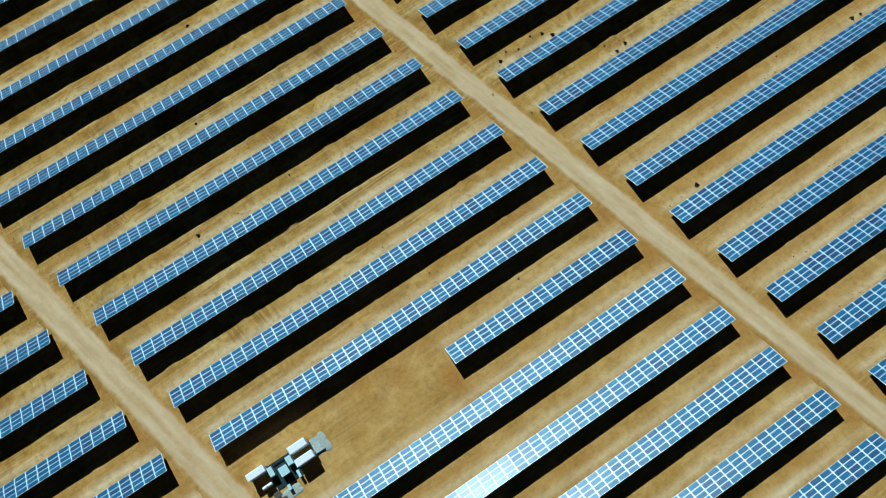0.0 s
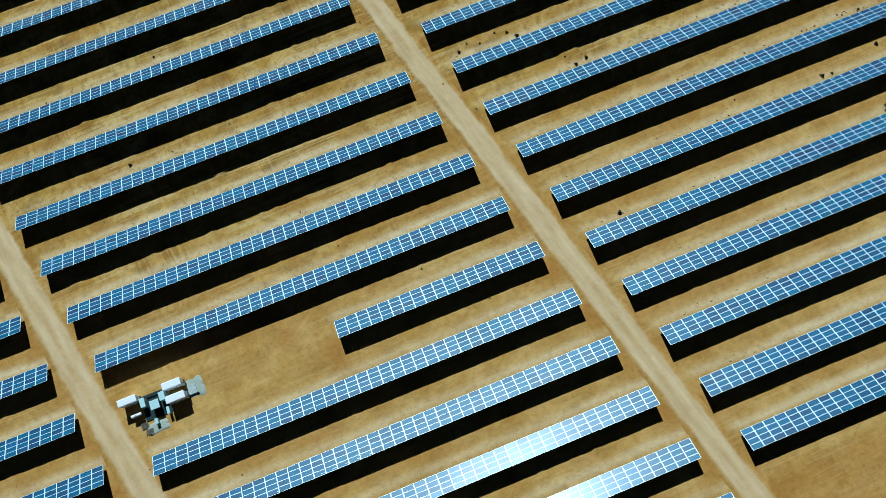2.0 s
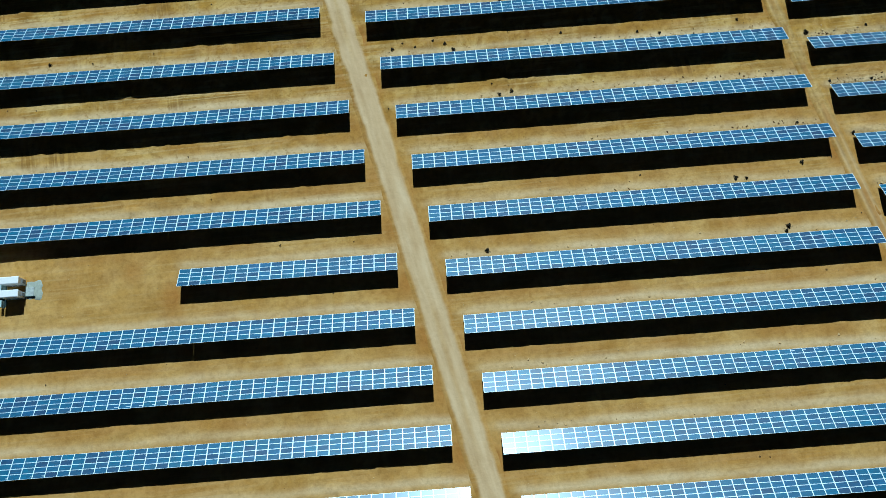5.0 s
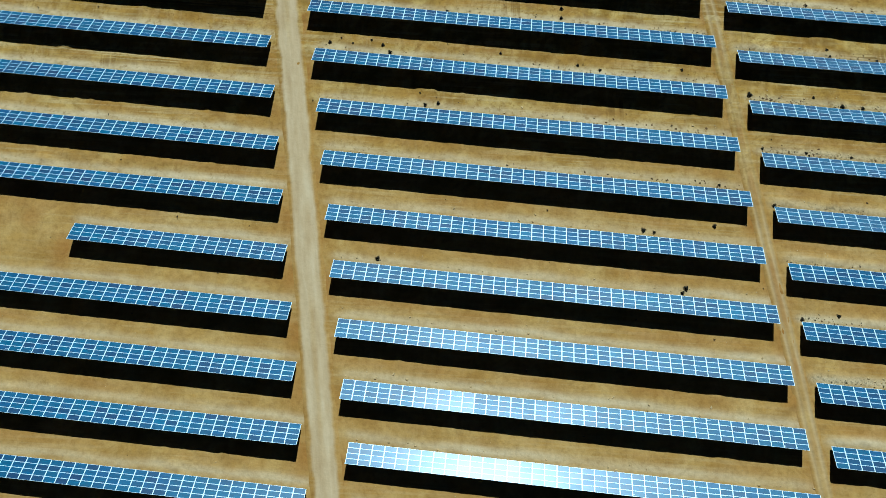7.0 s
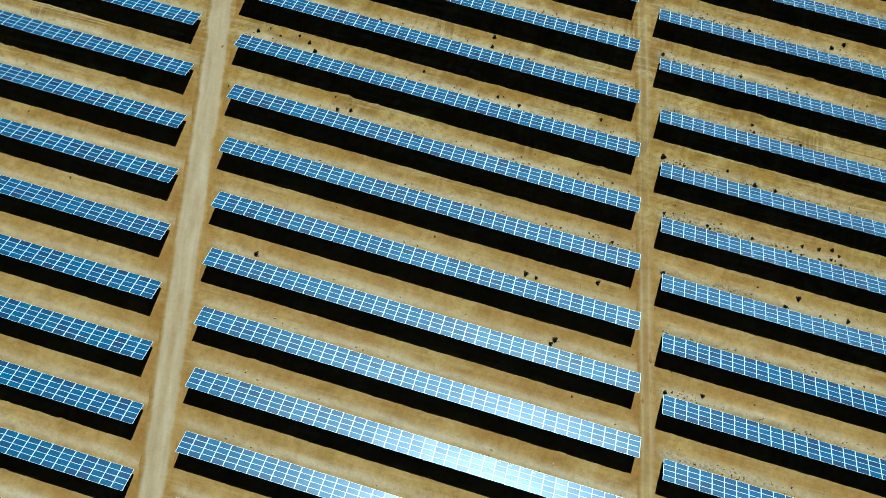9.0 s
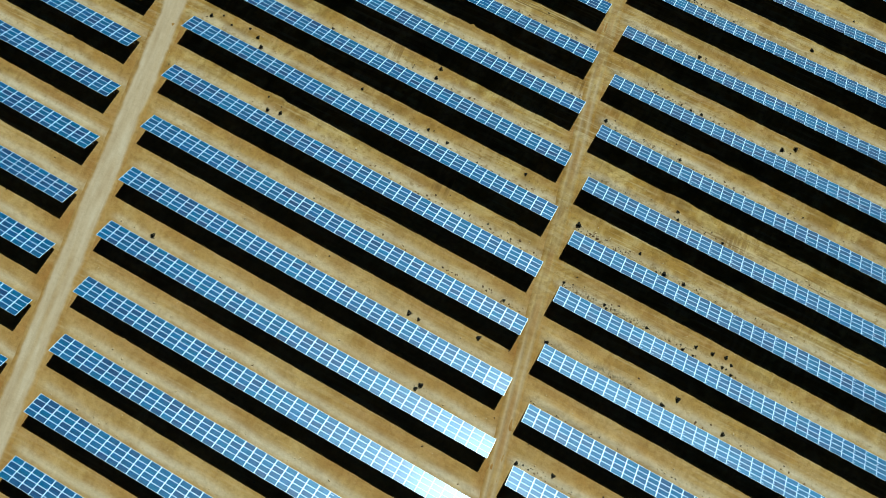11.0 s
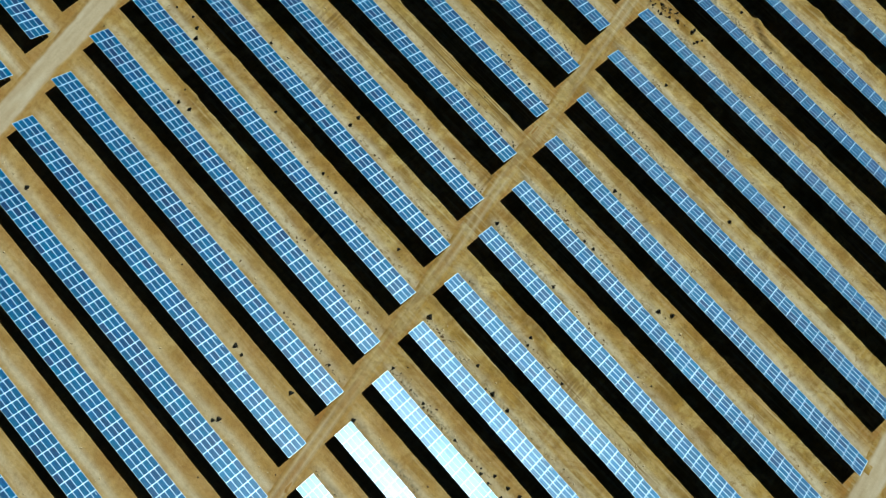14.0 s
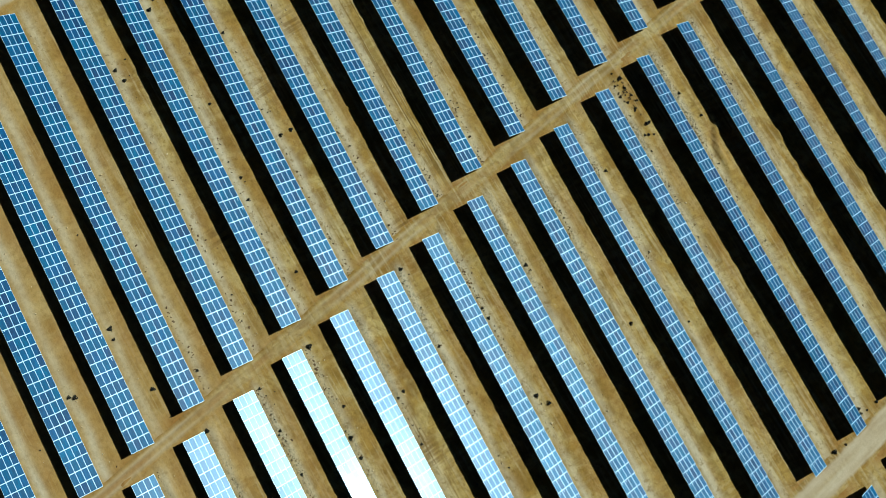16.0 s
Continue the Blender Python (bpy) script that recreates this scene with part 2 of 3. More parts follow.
# block: first table's west end, y of the raised edge in row 0, row pitch, eastward step per row, rows
BLOCKS = {
    "A": (-166.4, 1.8, 9.858, -2.342, range(-5, 13)),
    "B": (-83.37, 0.0, 9.8606, -2.342, range(-7, 13)),
    "C": (0.0, -1.845, 9.9018, -2.273, range(-4, 18)),
    "D": (77.18, 5.796, 9.8923, -2.258, range(-6, 18)),
    "E": (158.6, 11.0, 9.8923, -2.258, range(2, 15)),
}
SHORT = ("B", 0)     # this table has its western half left out for the inverter station
TABLES = []
for block, (x0, y0, pitch, step, rows) in BLOCKS.items():
    for r in rows:
        cut = 19 if (block, r) == SHORT else 0
        TABLES.append((block, r, x0 + step * r + cut * ALONG, y0 + pitch * r, COLUMNS - cut))
ROADS = [("road", -87.0, 7.2), ("road", -4.3, 6.2), ("track", 76.6, 3.4), ("road", 157.3, 6.4)]
SKEW = -0.2345       # x of a road per metre of y


# ---- ground ----
def spread(a, b, step, far):
    mid = np.arange(a, b + step, step)
    out, d = [], step
    p = b
    while p < far:
        d *= 1.5
        p += d
        out.append(p)
    low, d, p = [], step, a
    while p > -far:
        d *= 1.5
        p -= d
        low.append(p)
    return np.array(low[::-1] + list(mid) + out)


def ground_height(x, y):
    z = 0.025 * lumps(x, y, 2.3, 1) + 0.03 * lumps(x, y, 1.1, 2) + 0.03 * lumps(x, y, 7.0, 3)
    ridge = np.maximum(lumps(x, y, 1.35, 8), 0) ** 2 * np.clip(lumps(x, y, 13.0, 10) + 0.1, 0, 1)
    z = z + 0.30 * ridge
    near = (np.abs(x) < 260) & (np.abs(y) < 260)
    return np.where(near, z, z * 0.2)


def build_ground():
    gx, gy = spread(-150, 175, 0.55, 3000), spread(-72, 178, 0.55, 3000)
    x, y = np.meshgrid(gx, gy)
    z = ground_height(x, y)
    dust, red, weed = (np.zeros(x.shape) for _ in range(3))
    for block, r, tx, ty, n in TABLES:
        length = n * ALONG
        lo = ty + REACH
        inside = 1 / (1 + np.exp(-np.clip((x - tx + 0.5) * 2, -30, 30))) / (1 + np.exp(-np.clip((tx + length + 0.5 - x) * 2, -30, 30)))
        wob = lumps(x, y, 6, 4 + r % 7)
        d = y - lo - 0.9 - 0.35 * wob
        dust = np.maximum(dust, inside * np.exp(-(d / 0.75) ** 2) * (0.75 + 0.35 * lumps(x, y, 15, 9)))
        d = y - (ty - 3.3) - 0.6 * wob
        red = np.maximum(red, 0.55 * inside * np.exp(-(d / 1.1) ** 2) * np.clip(0.5 + lumps(x, y, 9, 5), 0, 1))
        for end in (tx - 1.2, tx + length + 1.2):
            q = ((x - end) / 2.3) ** 2 + ((y - ty + 1.6) / 3.2) ** 2
            red = np.maximum(red, (0.9 + 0.35 * wob) * np.exp(-q))
        if block == "D":
            d = y - lo - 0.7
            weed = np.maximum(weed, inside * np.exp(-(d / 0.7) ** 2) * np.clip(0.9 * lumps(x, y, 11, 6) + 0.15 - (x - tx) / 90, 0, 1))
            # a broken crust of washed-up earth
            crust = inside * np.exp(-((d - 0.4) / 0.8) ** 2) * np.clip(0.8 + lumps(x, y, 9, 12) - (x - tx) / 50, 0, 1)
            z = z + crust * (0.10 + 0.34 * np.maximum(lumps(x, y, 1.3, 13), 0) + 0.16 * np.maximum(lumps(x, y, 0.7, 14), 0))
    # darker, redder earth in the clearing and past the last rows
    red = np.maximum(red, 0.75 * np.exp(-((x + 57) / 8) ** 2 - ((y - 4) / 2.6) ** 2) * np.clip(0.6 + lumps(x, y, 3, 15), 0, 1))
    bare = np.clip((-45 - y) / 3, 0, 1) * np.clip((x - 1) / 2, 0, 1) * np.clip((74 - x) / 2, 0, 1)
    red = np.maximum(red, 0.75 * bare * np.clip(0.75 + 0.5 * lumps(x, y, 8, 16), 0, 1))
    combed = np.zeros(x.shape)
    for cx, cy, wide in ((-50.3, 55.0, 1.7), (-67.9, 26.1, 2.6), (-74.2, 26.0, 2.2), (-82.0, 56.4, 2.0), (-78.0, 73.6, 2.6), (-47.2, 35.7, 1.8), (26.7, 53.4, 2.6), (46.7, 34.9, 2.2), (95.8, 50.0, 2.4), (17.0, 63.0, 3.0), (-33.0, 65.0, 2.6), (60.0, 63.5, 2.0)):
        combed = np.maximum(combed, np.exp(-((x - cx) / wide) ** 4 - ((y - cy) / 1.7) ** 4) * (0.7 + 0.3 * lumps(x, y, 2, 18)))
    driven = np.zeros(x.shape)
    for x0, x1, cy, wide in ((-48, -12, 48.6, 1.5), (-40, -12, 58.6, 1.3), (-95, -70, 73.4, 1.4), (-62, -30, 36.5, 1.0), (8, 60, 73.5, 1.3), (86, 118, 49.8, 1.2), (-70, -34, 66.5, 1.2)):
        ends = np.clip((x - x0) / 6, 0, 1) * np.clip((x1 - x) / 6, 0, 1)
        driven = np.maximum(driven, ends * np.exp(-((y - cy) / wide) ** 4))
    # a washed-out gully
    u = np.clip((x - 65.5) / 14, 0, 1)
    line = 122.6 - 3.8 * u + 0.5 * np.sin(u * 9)
    z = z + np.where((u > 0) & (u < 1), 0.45 * np.exp(-((y - line - 0.55) / 0.5) ** 2) - 0.35 * np.exp(-((y - line + 0.35) / 0.5) ** 2), 0) * np.sin(u * np.pi)
    me = sheet("ground", x, y, z)
    lanes = me.attributes.new("driven", "FLOAT", "POINT")
    lanes.data.foreach_set("value", driven.ravel().astype(np.float32))
    col = me.color_attributes.new("soil", "FLOAT_COLOR", "POINT")
    col.data.foreach_set("color", np.stack([np.clip(dust, 0, 1), np.clip(red, 0, 1), np.clip(weed, 0, 1), 1 - np.clip(combed, 0, 1)], -1).ravel().astype(np.float32))
    me.materials.append(SOIL)
    tagged(new("ground", me), "bare ochre desert soil with pale dust along the panel rows", "ground", kind="structure")


def build_road(name, xc, width, seed):
    y = np.arange(-140, 260, 0.6)
    s = np.linspace(-1, 1, 23)
    yy, ss = np.meshgrid(y, s, indexing="ij")
    left = xc - width / 2 + 0.16 * lumps(y, y * 0, 9, seed)
    right = xc + width / 2 + 0.16 * lumps(y, y * 0, 9, seed + 2)
    xx = (left[:, None] * (1 - ss) + right[:, None] * (1 + ss)) / 2 + SKEW * yy - (0.02 * (yy - 12) if xc < -80 else 0)
    rise = 0.20 if name == "road" else 0.17
    rut = (0.05 if name == "road" else 0.10) * np.exp(-((np.abs(ss) - 0.38) / 0.13) ** 2)
    zz = rise * (1 - np.abs(ss) ** 4 * 1.6) - rut + 0.02 * lumps(xx, yy, 1.2, seed + 4)
    me = sheet(name, xx, yy, zz)
    edge = 0.72 + 0.07 * lumps(xx, yy, 2.5, seed + 5) + 0.04 * lumps(xx, yy, 0.9, seed + 6)
    lane = np.clip((edge - np.abs(ss)) / 0.16, 0, 1)
    if name == "road":
        lane *= 1 - 0.35 * np.exp(-((ss + 0.05) / 0.16) ** 2) * np.clip(0.5 + lumps(xx, yy, 12, seed + 7), 0, 1)
    else:
        lane *= 0.10 + 0.40 * np.exp(-((np.abs(ss) - 0.38) / 0.2) ** 2) * np.clip(0.6 + lumps(xx, yy, 7, seed + 8), 0, 1)
    at = me.attributes.new("lane", "FLOAT", "POINT")
    at.data.foreach_set("value", lane.ravel().astype(np.float32))
    soil = np.zeros((*xx.shape, 4))
    soil[..., 3] = 1
    soil[..., 1] = 0.6 * np.clip(np.abs(ss) * 1.6 - 0.7, 0, 1)
    if name == "track":  # red earth turned up between and beside the ruts
        soil[..., 1] += 0.9 * np.clip(lumps(xx, yy, 4.0, seed + 9) + 0.2, 0, 1) * np.exp(-((np.abs(ss) - 0.1) / 0.2) ** 2)
    col = me.color_attributes.new("soil", "FLOAT_COLOR", "POINT")
    col.data.foreach_set("color", soil.ravel().astype(np.float32))
    me.materials.append(SOIL)
    words = "pale graded gravel service road between panel blocks" if name == "road" else "narrow driven soil track with two wheel ruts"
    tagged(new(name, me), words, "road", kind="structure")


build_ground()
for i, (name, xc, width) in enumerate(ROADS):
    build_road(name, xc, width, 20 + 9 * i)


# ---- solar tables ----
def module_into(bm, x, s, flip=0.0):
    """One framed panel at (x, s) on the sloping plane: a rim round a slightly sunken pane."""
    w, h, d = 1.9755, 0.924, 0.04
    rx, ry = 0.072, 0.038
    out = [(x - w / 2, s - h / 2), (x + w / 2, s - h / 2), (x + w / 2, s + h / 2), (x - w / 2, s + h / 2)]
    inn = [(x - w / 2 + rx, s - h / 2 + ry), (x + w / 2 - rx, s - h / 2 + ry), (x + w / 2 - rx, s + h / 2 - ry), (x - w / 2 + rx, s + h / 2 - ry)]
    z = lambda p, q: flip * (p - x) * 0.5
    bot = [bm.verts.new((p, q, -d)) for p, q in out]
    top = [bm.verts.new((p, q, z(p, q))) for p, q in out]
    rim = [bm.verts.new((p, q, z(p, q))) for p, q in inn]
    pane = [bm.verts.new((p, q, z(p, q) - 0.004)) for p, q in inn]
    for i in range(4):
        j = (i + 1) % 4
        bm.faces.new((bot[i], bot[j], top[j], top[i]))
        bm.faces.new((top[i], top[j], rim[j], rim[i]))
        bm.faces.new((rim[i], rim[j], pane[j], pane[i]))
    bm.faces.new(bot[::-1]).material_index = 2
    bm.faces.new(pane).material_index = 1


MODULES = []
for glass in (GLASS_DULL, GLASS, GLASS_HAZY):
    bm = bmesh.new()
    module_into(bm, 0, 0)
    MODULES.append(mesh_of("module", bm, ALUMINIUM, glass, BACK))
JOINED = {}


def joined_modules(n):
    """All the panels of a table far from the flight, in one mesh."""
    if n not in JOINED:
        one = bmesh.new()
        module_into(one, 0, 0)
        co = np.array([v.co[:] for v in one.verts])
        one.verts.index_update()
        faces = [([v.index for v in f.verts], f.material_index) for f in one.faces]
        one.free()
        vs, fs, ms = [], [], []
        for i in range(n):
            for j in range(4):
                k = len(vs)
                vs += (co + (ALONG * (i + 0.5), ACROSS * (j + 0.5), 0)).tolist()
                fs += [[k + q for q in f] for f, _ in faces]
                ms += [m for _, m in faces]
        me = bpy.data.meshes.new("module_field")
        me.from_pydata(vs, [], fs)
        me.materials.append(ALUMINIUM)
        me.materials.append(GLASS_FAR)
        me.materials.append(BACK)
        me.polygons.foreach_set("material_index", ms)
        JOINED[n] = me
    return JOINED[n]


def beam_mesh(name, length, a, b, mat):
    """A lipped channel along x."""
    bm = bmesh.new()
    box(bm, 0, length, -a / 2, a / 2, -0.006, 0)
    box(bm, 0, length, -a / 2, -a / 2 + 0.006, -b, -0.0065)
    box(bm, 0, length, a / 2 - 0.006, a / 2, -b, -0.0065)
    return mesh_of(name, bm, mat)


def post_mesh(height):
    bm = bmesh.new()
    box(bm, -0.05, 0.05, -0.08, -0.07, -0.4, height)
    box(bm, -0.05, 0.05, 0.07, 0.08, -0.4, height)
    box(bm, -0.005, 0.005, -0.0695, 0.0695, -0.4, height)
    return mesh_of("post", bm, STEEL)


RAFTER = beam_mesh("rafter", SLOPE - 0.3, 0.07, 0.10, STEEL)
POST = post_mesh(HIGH - 0.25 - 1.85 * math.sin(TILT))  # one driven pile under the middle of each rafter
PURLIN = {n: beam_mesh("purlin", n * ALONG + 0.06, 0.06, 0.09, ALUMINIUM) for n in (38, 19)}
# the plane of a table: x along the row, y down the slope towards the north
PLANE = pose(0, 0, HIGH, -math.degrees(TILT), 0, 0)


def slack(i):
    """The joints in the middle of a table stand a little open."""
    return {17: -0.012, 18: -0.006, 19: 0.006, 20: 0.012}.get(i, 0.0)


def table_thing(n, detailed, kind):
    root = new("solar_table")
    tagged(root, "long tilted table of blue solar panels in pale aluminium frames" if n == 38 else "half-length tilted table of blue solar panels beside the inverter clearing",
           "solar panel", "rows of solar tables")
    for s in (0.35, 1.35, 2.37, 3.37):
        part("purlin", PURLIN[n], root, "", PLANE @ pose(-0.03, s, -0.043))
    for k in range(n // 4 + 1):
        x = min(0.6 + k * (n * ALONG - 1.2) / (n // 4), n * ALONG)
        part("rafter", RAFTER, root, "", PLANE @ pose(x, 0.15, -0.14, 0, 0, 90))
        part("post", POST, root, "", pose(x + 0.09, 1.85 * math.cos(TILT), 0))
    if detailed:
        rnd = random.Random(n * 7 + kind)
        bay = 0.0
        # added twist along a row, shaped to put the sun glare in place
        twist = (lambda i: max(-1.6, min(2.0, 0.13 * (25 - i))), lambda i: -min(1.6, max(0.0, 0.1 * (i - 10))), lambda i: -min(3.0, max(0.0, 0.40 * (i - 0.5))))[kind // 3]
        lap = Matrix.Diagonal((1.004 if kind > 5 else 1.002 if kind > 2 else 1.0, 1, 1, 1))  # twisted panels overlap their neighbours
        for i in range(n):
            if i % 5 == kind % 3:
                bay = rnd.gauss(0, 0.4)
            column = rnd.gauss(0, 0.12)
            for j in range(4):
                lean = pose(0, SLOPE / 2, 0, bay + column, 0, 0) @ pose(ALONG * (i + 0.5) + (slack(i) if kind < 3 else 0), ACROSS * (j + 0.5) - SLOPE / 2, 0, rnd.gauss(0, 0.1), rnd.gauss(twist(i), 0.2), 0)
                part("module", MODULES[kind // 3], root, "", PLANE @ lean @ lap)
    else:
        tagged(part("module_field", joined_modules(n), root, "", PLANE.copy()), kind="stuff")
    return root


DETAILED = {("B", r) for r in range(-3, 6)} | {("C", r) for r in range(-3, 10)} | {("D", r) for r in range(1, 11)}
MADE = {}
# degrees by which a block's tables are set flatter (+) or steeper (-) than the rest
TIP = {"B": 0.5, "C": 0.6, "D": -1.4}
SAG = random.Random(4)
for block, r, tx, ty, n in TABLES:
    key = (n, (block, r) in DETAILED, r % 3 + {"B": 0, "C": 3}.get(block, 6) if (block, r) in DETAILED else 0)
    m = pose(tx, ty, -0.2 if block == "D" else 0, SAG.gauss(TIP.get(block, 0.0), 0.2), 0, 0)
    if key in MADE:
        copy_thing(MADE[key], m)
    else:
        MADE[key] = table_thing(*key)
        MADE[key].matrix_basis = m


# ---- inverter station in the clearing ----
WHITE = plain("white_enamel", (0.88, 0.88, 0.86), 0.35, 0.0, 4, 0.04)
PALE_TEAL = plain("pale_teal_enamel", (0.50, 0.66, 0.64), 0.45, 0.0, 4, 0.08)
DARK_TEAL = plain("dark_green_enamel", (0.006, 0.022, 0.022), 0.8, 0.0, 5, 0.2)
LOUVRE = plain("grey_louvre", (0.20, 0.21, 0.21), 0.5, 0.3, 10, 0.15)
CONCRETE = plain("concrete", (0.42, 0.45, 0.41), 0.85, 0.0, 2.5, 0.2)
CRUSHED = plain("grey_green_crushed_stone", (0.38, 0.40, 0.32), 0.9, 0.0, 4.0, 0.14)
RUBBER = plain("black_cable", (0.02, 0.02, 0.02), 0.6, 0.0, 6, 0.2)
TIMBER = plain("weathered_timber", (0.14, 0.12, 0.085), 0.8, 0.0, 5, 0.3)


def made(name, boxes, parent, mat, label="", bevel=0.0):
    bm = bmesh.new()
    for b in boxes:
        box(bm, *b, bevel=bevel)
    return part(name, bm, parent, label, None, (mat,))


def inverter_cabinet(x0, x1, y0, y1, top, label):
    root = new("inverter_cabinet")
    root.location = (x0, y0, 0)
    w, d = x1 - x0, y1 - y0
    made("plinth", [(0.05, w - 0.05, 0.05, d - 0.05, -0.1, 0.22)], root, CONCRETE)
    made("body", [(0.04, w - 0.04, 0.04, d - 0.04, 0.22, top - 0.14)], root, WHITE, "", 0.02)
    bm = bmesh.new()
    box(bm, -0.04, w + 0.04, -0.05, d + 0.05, top - 0.14, top - 0.05)
    vs = box(bm, -0.04, w + 0.04, -0.05, d + 0.05, top - 0.0495, top)
    for v in vs[4:]:
        v.co.x += 0.12 if v.co.x < w / 2 else -0.12
        v.co.y += 0.10 if v.co.y < d / 2 else -0.10
    part("roof", bm, root, "white hipped steel roof", None, (WHITE,))
    n = 3
    for i in range(n):
        a, b = 0.1 + i * (w - 0.2) / n + 0.015, 0.1 + (i + 1) * (w - 0.2) / n - 0.015
        door = made("door", [(a, b, 0.012, 0.036, 0.3, top - 0.22)], root, WHITE, "", 0.005)
        made("handle", [(b - 0.1, b - 0.07, -0.01, 0.0115, 1.05, 1.25)], door, LOUVRE, "grey handle")
        slats = [(a + 0.1, b - 0.1, -0.004, 0.0115, 0.45 + 0.06 * k, 0.48 + 0.06 * k) for k in range(7)]
        made("vent", slats, door, LOUVRE, "grey louvred vent")
    made("side_box", [(w - 0.038, w + 0.16, d * 0.25, d * 0.75, 0.5, 1.5)], root, LOUVRE, "grey side cable box", 0.01)
    return tagged(root, label, "inverter")


inverter_cabinet(-83.5, -80.4, 2.8, 3.9, 2.65, "white steel inverter cabinet beside the gravel road")
inverter_cabinet(-75.85, -72.75, 2.7, 3.85, 2.65, "white steel inverter cabinet next to the stone bed")
inverter_cabinet(-75.85, -72.7, 0.4, 1.55, 2.6, "white steel inverter cabinet with a dark shaded front")


def transformer(x0, x1, y0, y1):
    root = new("transformer")
    root.location = (x0, y0, 0)
    w, d = x1 - x0, y1 - y0
    made("skid", [(0, w, 0.1, 0.25, 0, 0.18), (0, w, d - 0.25, d - 0.1, 0, 0.18)], root, DARK_TEAL)
    made("tank", [(0.18, w - 0.18, 0.18, d - 0.18, 0.181, 1.55)], root, DARK_TEAL, "dark green oil tank", 0.02)
    made("lid", [(0.02, w - 0.02, 0.02, d - 0.02, 1.5505, 1.66)], root, PALE_TEAL, "pale teal flat lid", 0.03)
    for side in range(2):
        for k in range(8):
            x = 0.24 + k * (w - 0.5) / 7
            y = (0.01, 0.175) if side == 0 else (d - 0.175, d - 0.01)
            made("cooling_fin", [(x, x + 0.03, *y, 0.35, 1.4)], root, DARK_TEAL)
    return tagged(root, "square transformer with a pale teal lid and dark fins", "transformer")


transformer(-78.9, -77.3, 0.5, 2.1)


def kiosk(name, x0, x1, y0, y1, top, mat, label):
    root = new(name)
    root.location = (x0, y0, 0)
    w, d = x1 - x0, y1 - y0
    made("base", [(0.03, w - 0.03, 0.03, d - 0.03, -0.05, 0.15)], root, CONCRETE)
    made("body", [(0.02, w - 0.02, 0.02, d - 0.02, 0.1505, top - 0.06)], root, mat, "", 0.015)
    made("lid", [(-0.02, w + 0.02, -0.02, d + 0.02, top - 0.0595, top)], root, mat, "", 0.02)
    door = made("door", [(0.06, w - 0.06, 0.0, 0.019, 0.2, top - 0.12)], root, mat, "", 0.004)
    made("handle", [(w - 0.14, w - 0.11, -0.02, -0.0005, top * 0.45, top * 0.6)], door, LOUVRE)
    return tagged(root, label, "switchgear")


kiosk("switchgear_kiosk", -80.38, -79.55, 1.55, 3.1, 1.6, PALE_TEAL, "pale teal switchgear kiosk between cabinets")
kiosk("switchgear_kiosk", -77.1, -76.15, 1.5, 2.95, 1.6, PALE_TEAL, "pale teal switchgear kiosk beside the transformer")
kiosk("control_box", -79.0, -78.5, -1.75, -0.85, 0.95, PALE_TEAL, "small pale control box on the stone bed")
kiosk("control_box", -76.6, -76.15, -0.95, 0.25, 1.2, PALE_TEAL, "slim pale control box in the shade")


def tank_drum(x, y, length):
    root = new("water_drum")
    root.location = (x, y, 0)
    bm = bmesh.new()
    turn = Matrix.Translation((length / 2, 0, 1.15)) @ Matrix.Rotation(radians(90), 4, "Y")
    bmesh.ops.create_cone(bm, cap_ends=True, segments=20, radius1=0.29, radius2=0.29, depth=length - 0.2, matrix=turn)
    for s in (-1, 1):
        bmesh.ops.create_uvsphere(bm, u_segments=16, v_segments=8, radius=0.288, matrix=Matrix.Translation((length / 2 + s * (length / 2 - 0.1), 0, 1.15)) @ Matrix.Diagonal((0.45, 1, 1, 1)))
    part("drum", bm, root, "", None, (WHITE,))
    for k in (0.25, 0.75):
        made("cradle", [(length * k - 0.05, length * k + 0.05, -0.3, 0.3, 0.82, 0.90), (length * k - 0.05, length * k + 0.05, -0.3, -0.22, 0, 0.819), (length * k - 0.05, length * k + 0.05, 0.22, 0.3, 0, 0.819)], root, STEEL)
    made("cap", [(length / 2 - 0.08, length / 2 + 0.08, -0.08, 0.08, 1.44, 1.50)], root, LOUVRE)
    return tagged(root, "white horizontal drum on a steel cradle", "tank")


tank_drum(-82.45, 0.75, 1.75)


def dark_pad():
    bm = bmesh.new()
    # near-black sheet stands in for the shade between the cabinets
    box(bm, -80.6, -75.9, -0.7, 3.6, -0.15, 0.14, bevel=0.03)
    ob = tagged(new("equipment_pad", mesh_of("equipment_pad", bm, DARK_TEAL)), "dark teal equipment pad, near-black in place of shade around the transformer", "pad")
    return ob


dark_pad()


def rail(x0, x1, y, z):
    root = new("cable_tray")
    root.location = (x0, y, 0)
    w = x1 - x0
    made("tray", [(0, w, -0.09, 0.09, z, z + 0.02), (0, w, -0.09, -0.075, z + 0.0205, z + 0.08), (0, w, 0.075, 0.09, z + 0.0205, z + 0.08)], root, LOUVRE)
    made("cable", [(0.02, w - 0.02, -0.05 + 0.04 * k, -0.025 + 0.04 * k, z + 0.021, z + 0.045) for k in range(3)], root, RUBBER)
    for k in range(4):
        made("bracket", [(w * (0.1 + 0.266 * k), w * (0.1 + 0.266 * k) + 0.05, -0.03, 0.03, 0, z - 0.0005)], root, LOUVRE)
    tagged(root, "dark cable tray on short brackets between cabinets", "cable tray")


rail(-80.3, -75.9, 3.42, 0.55)
rail(-79.4, -77.2, 2.5, 0.45)


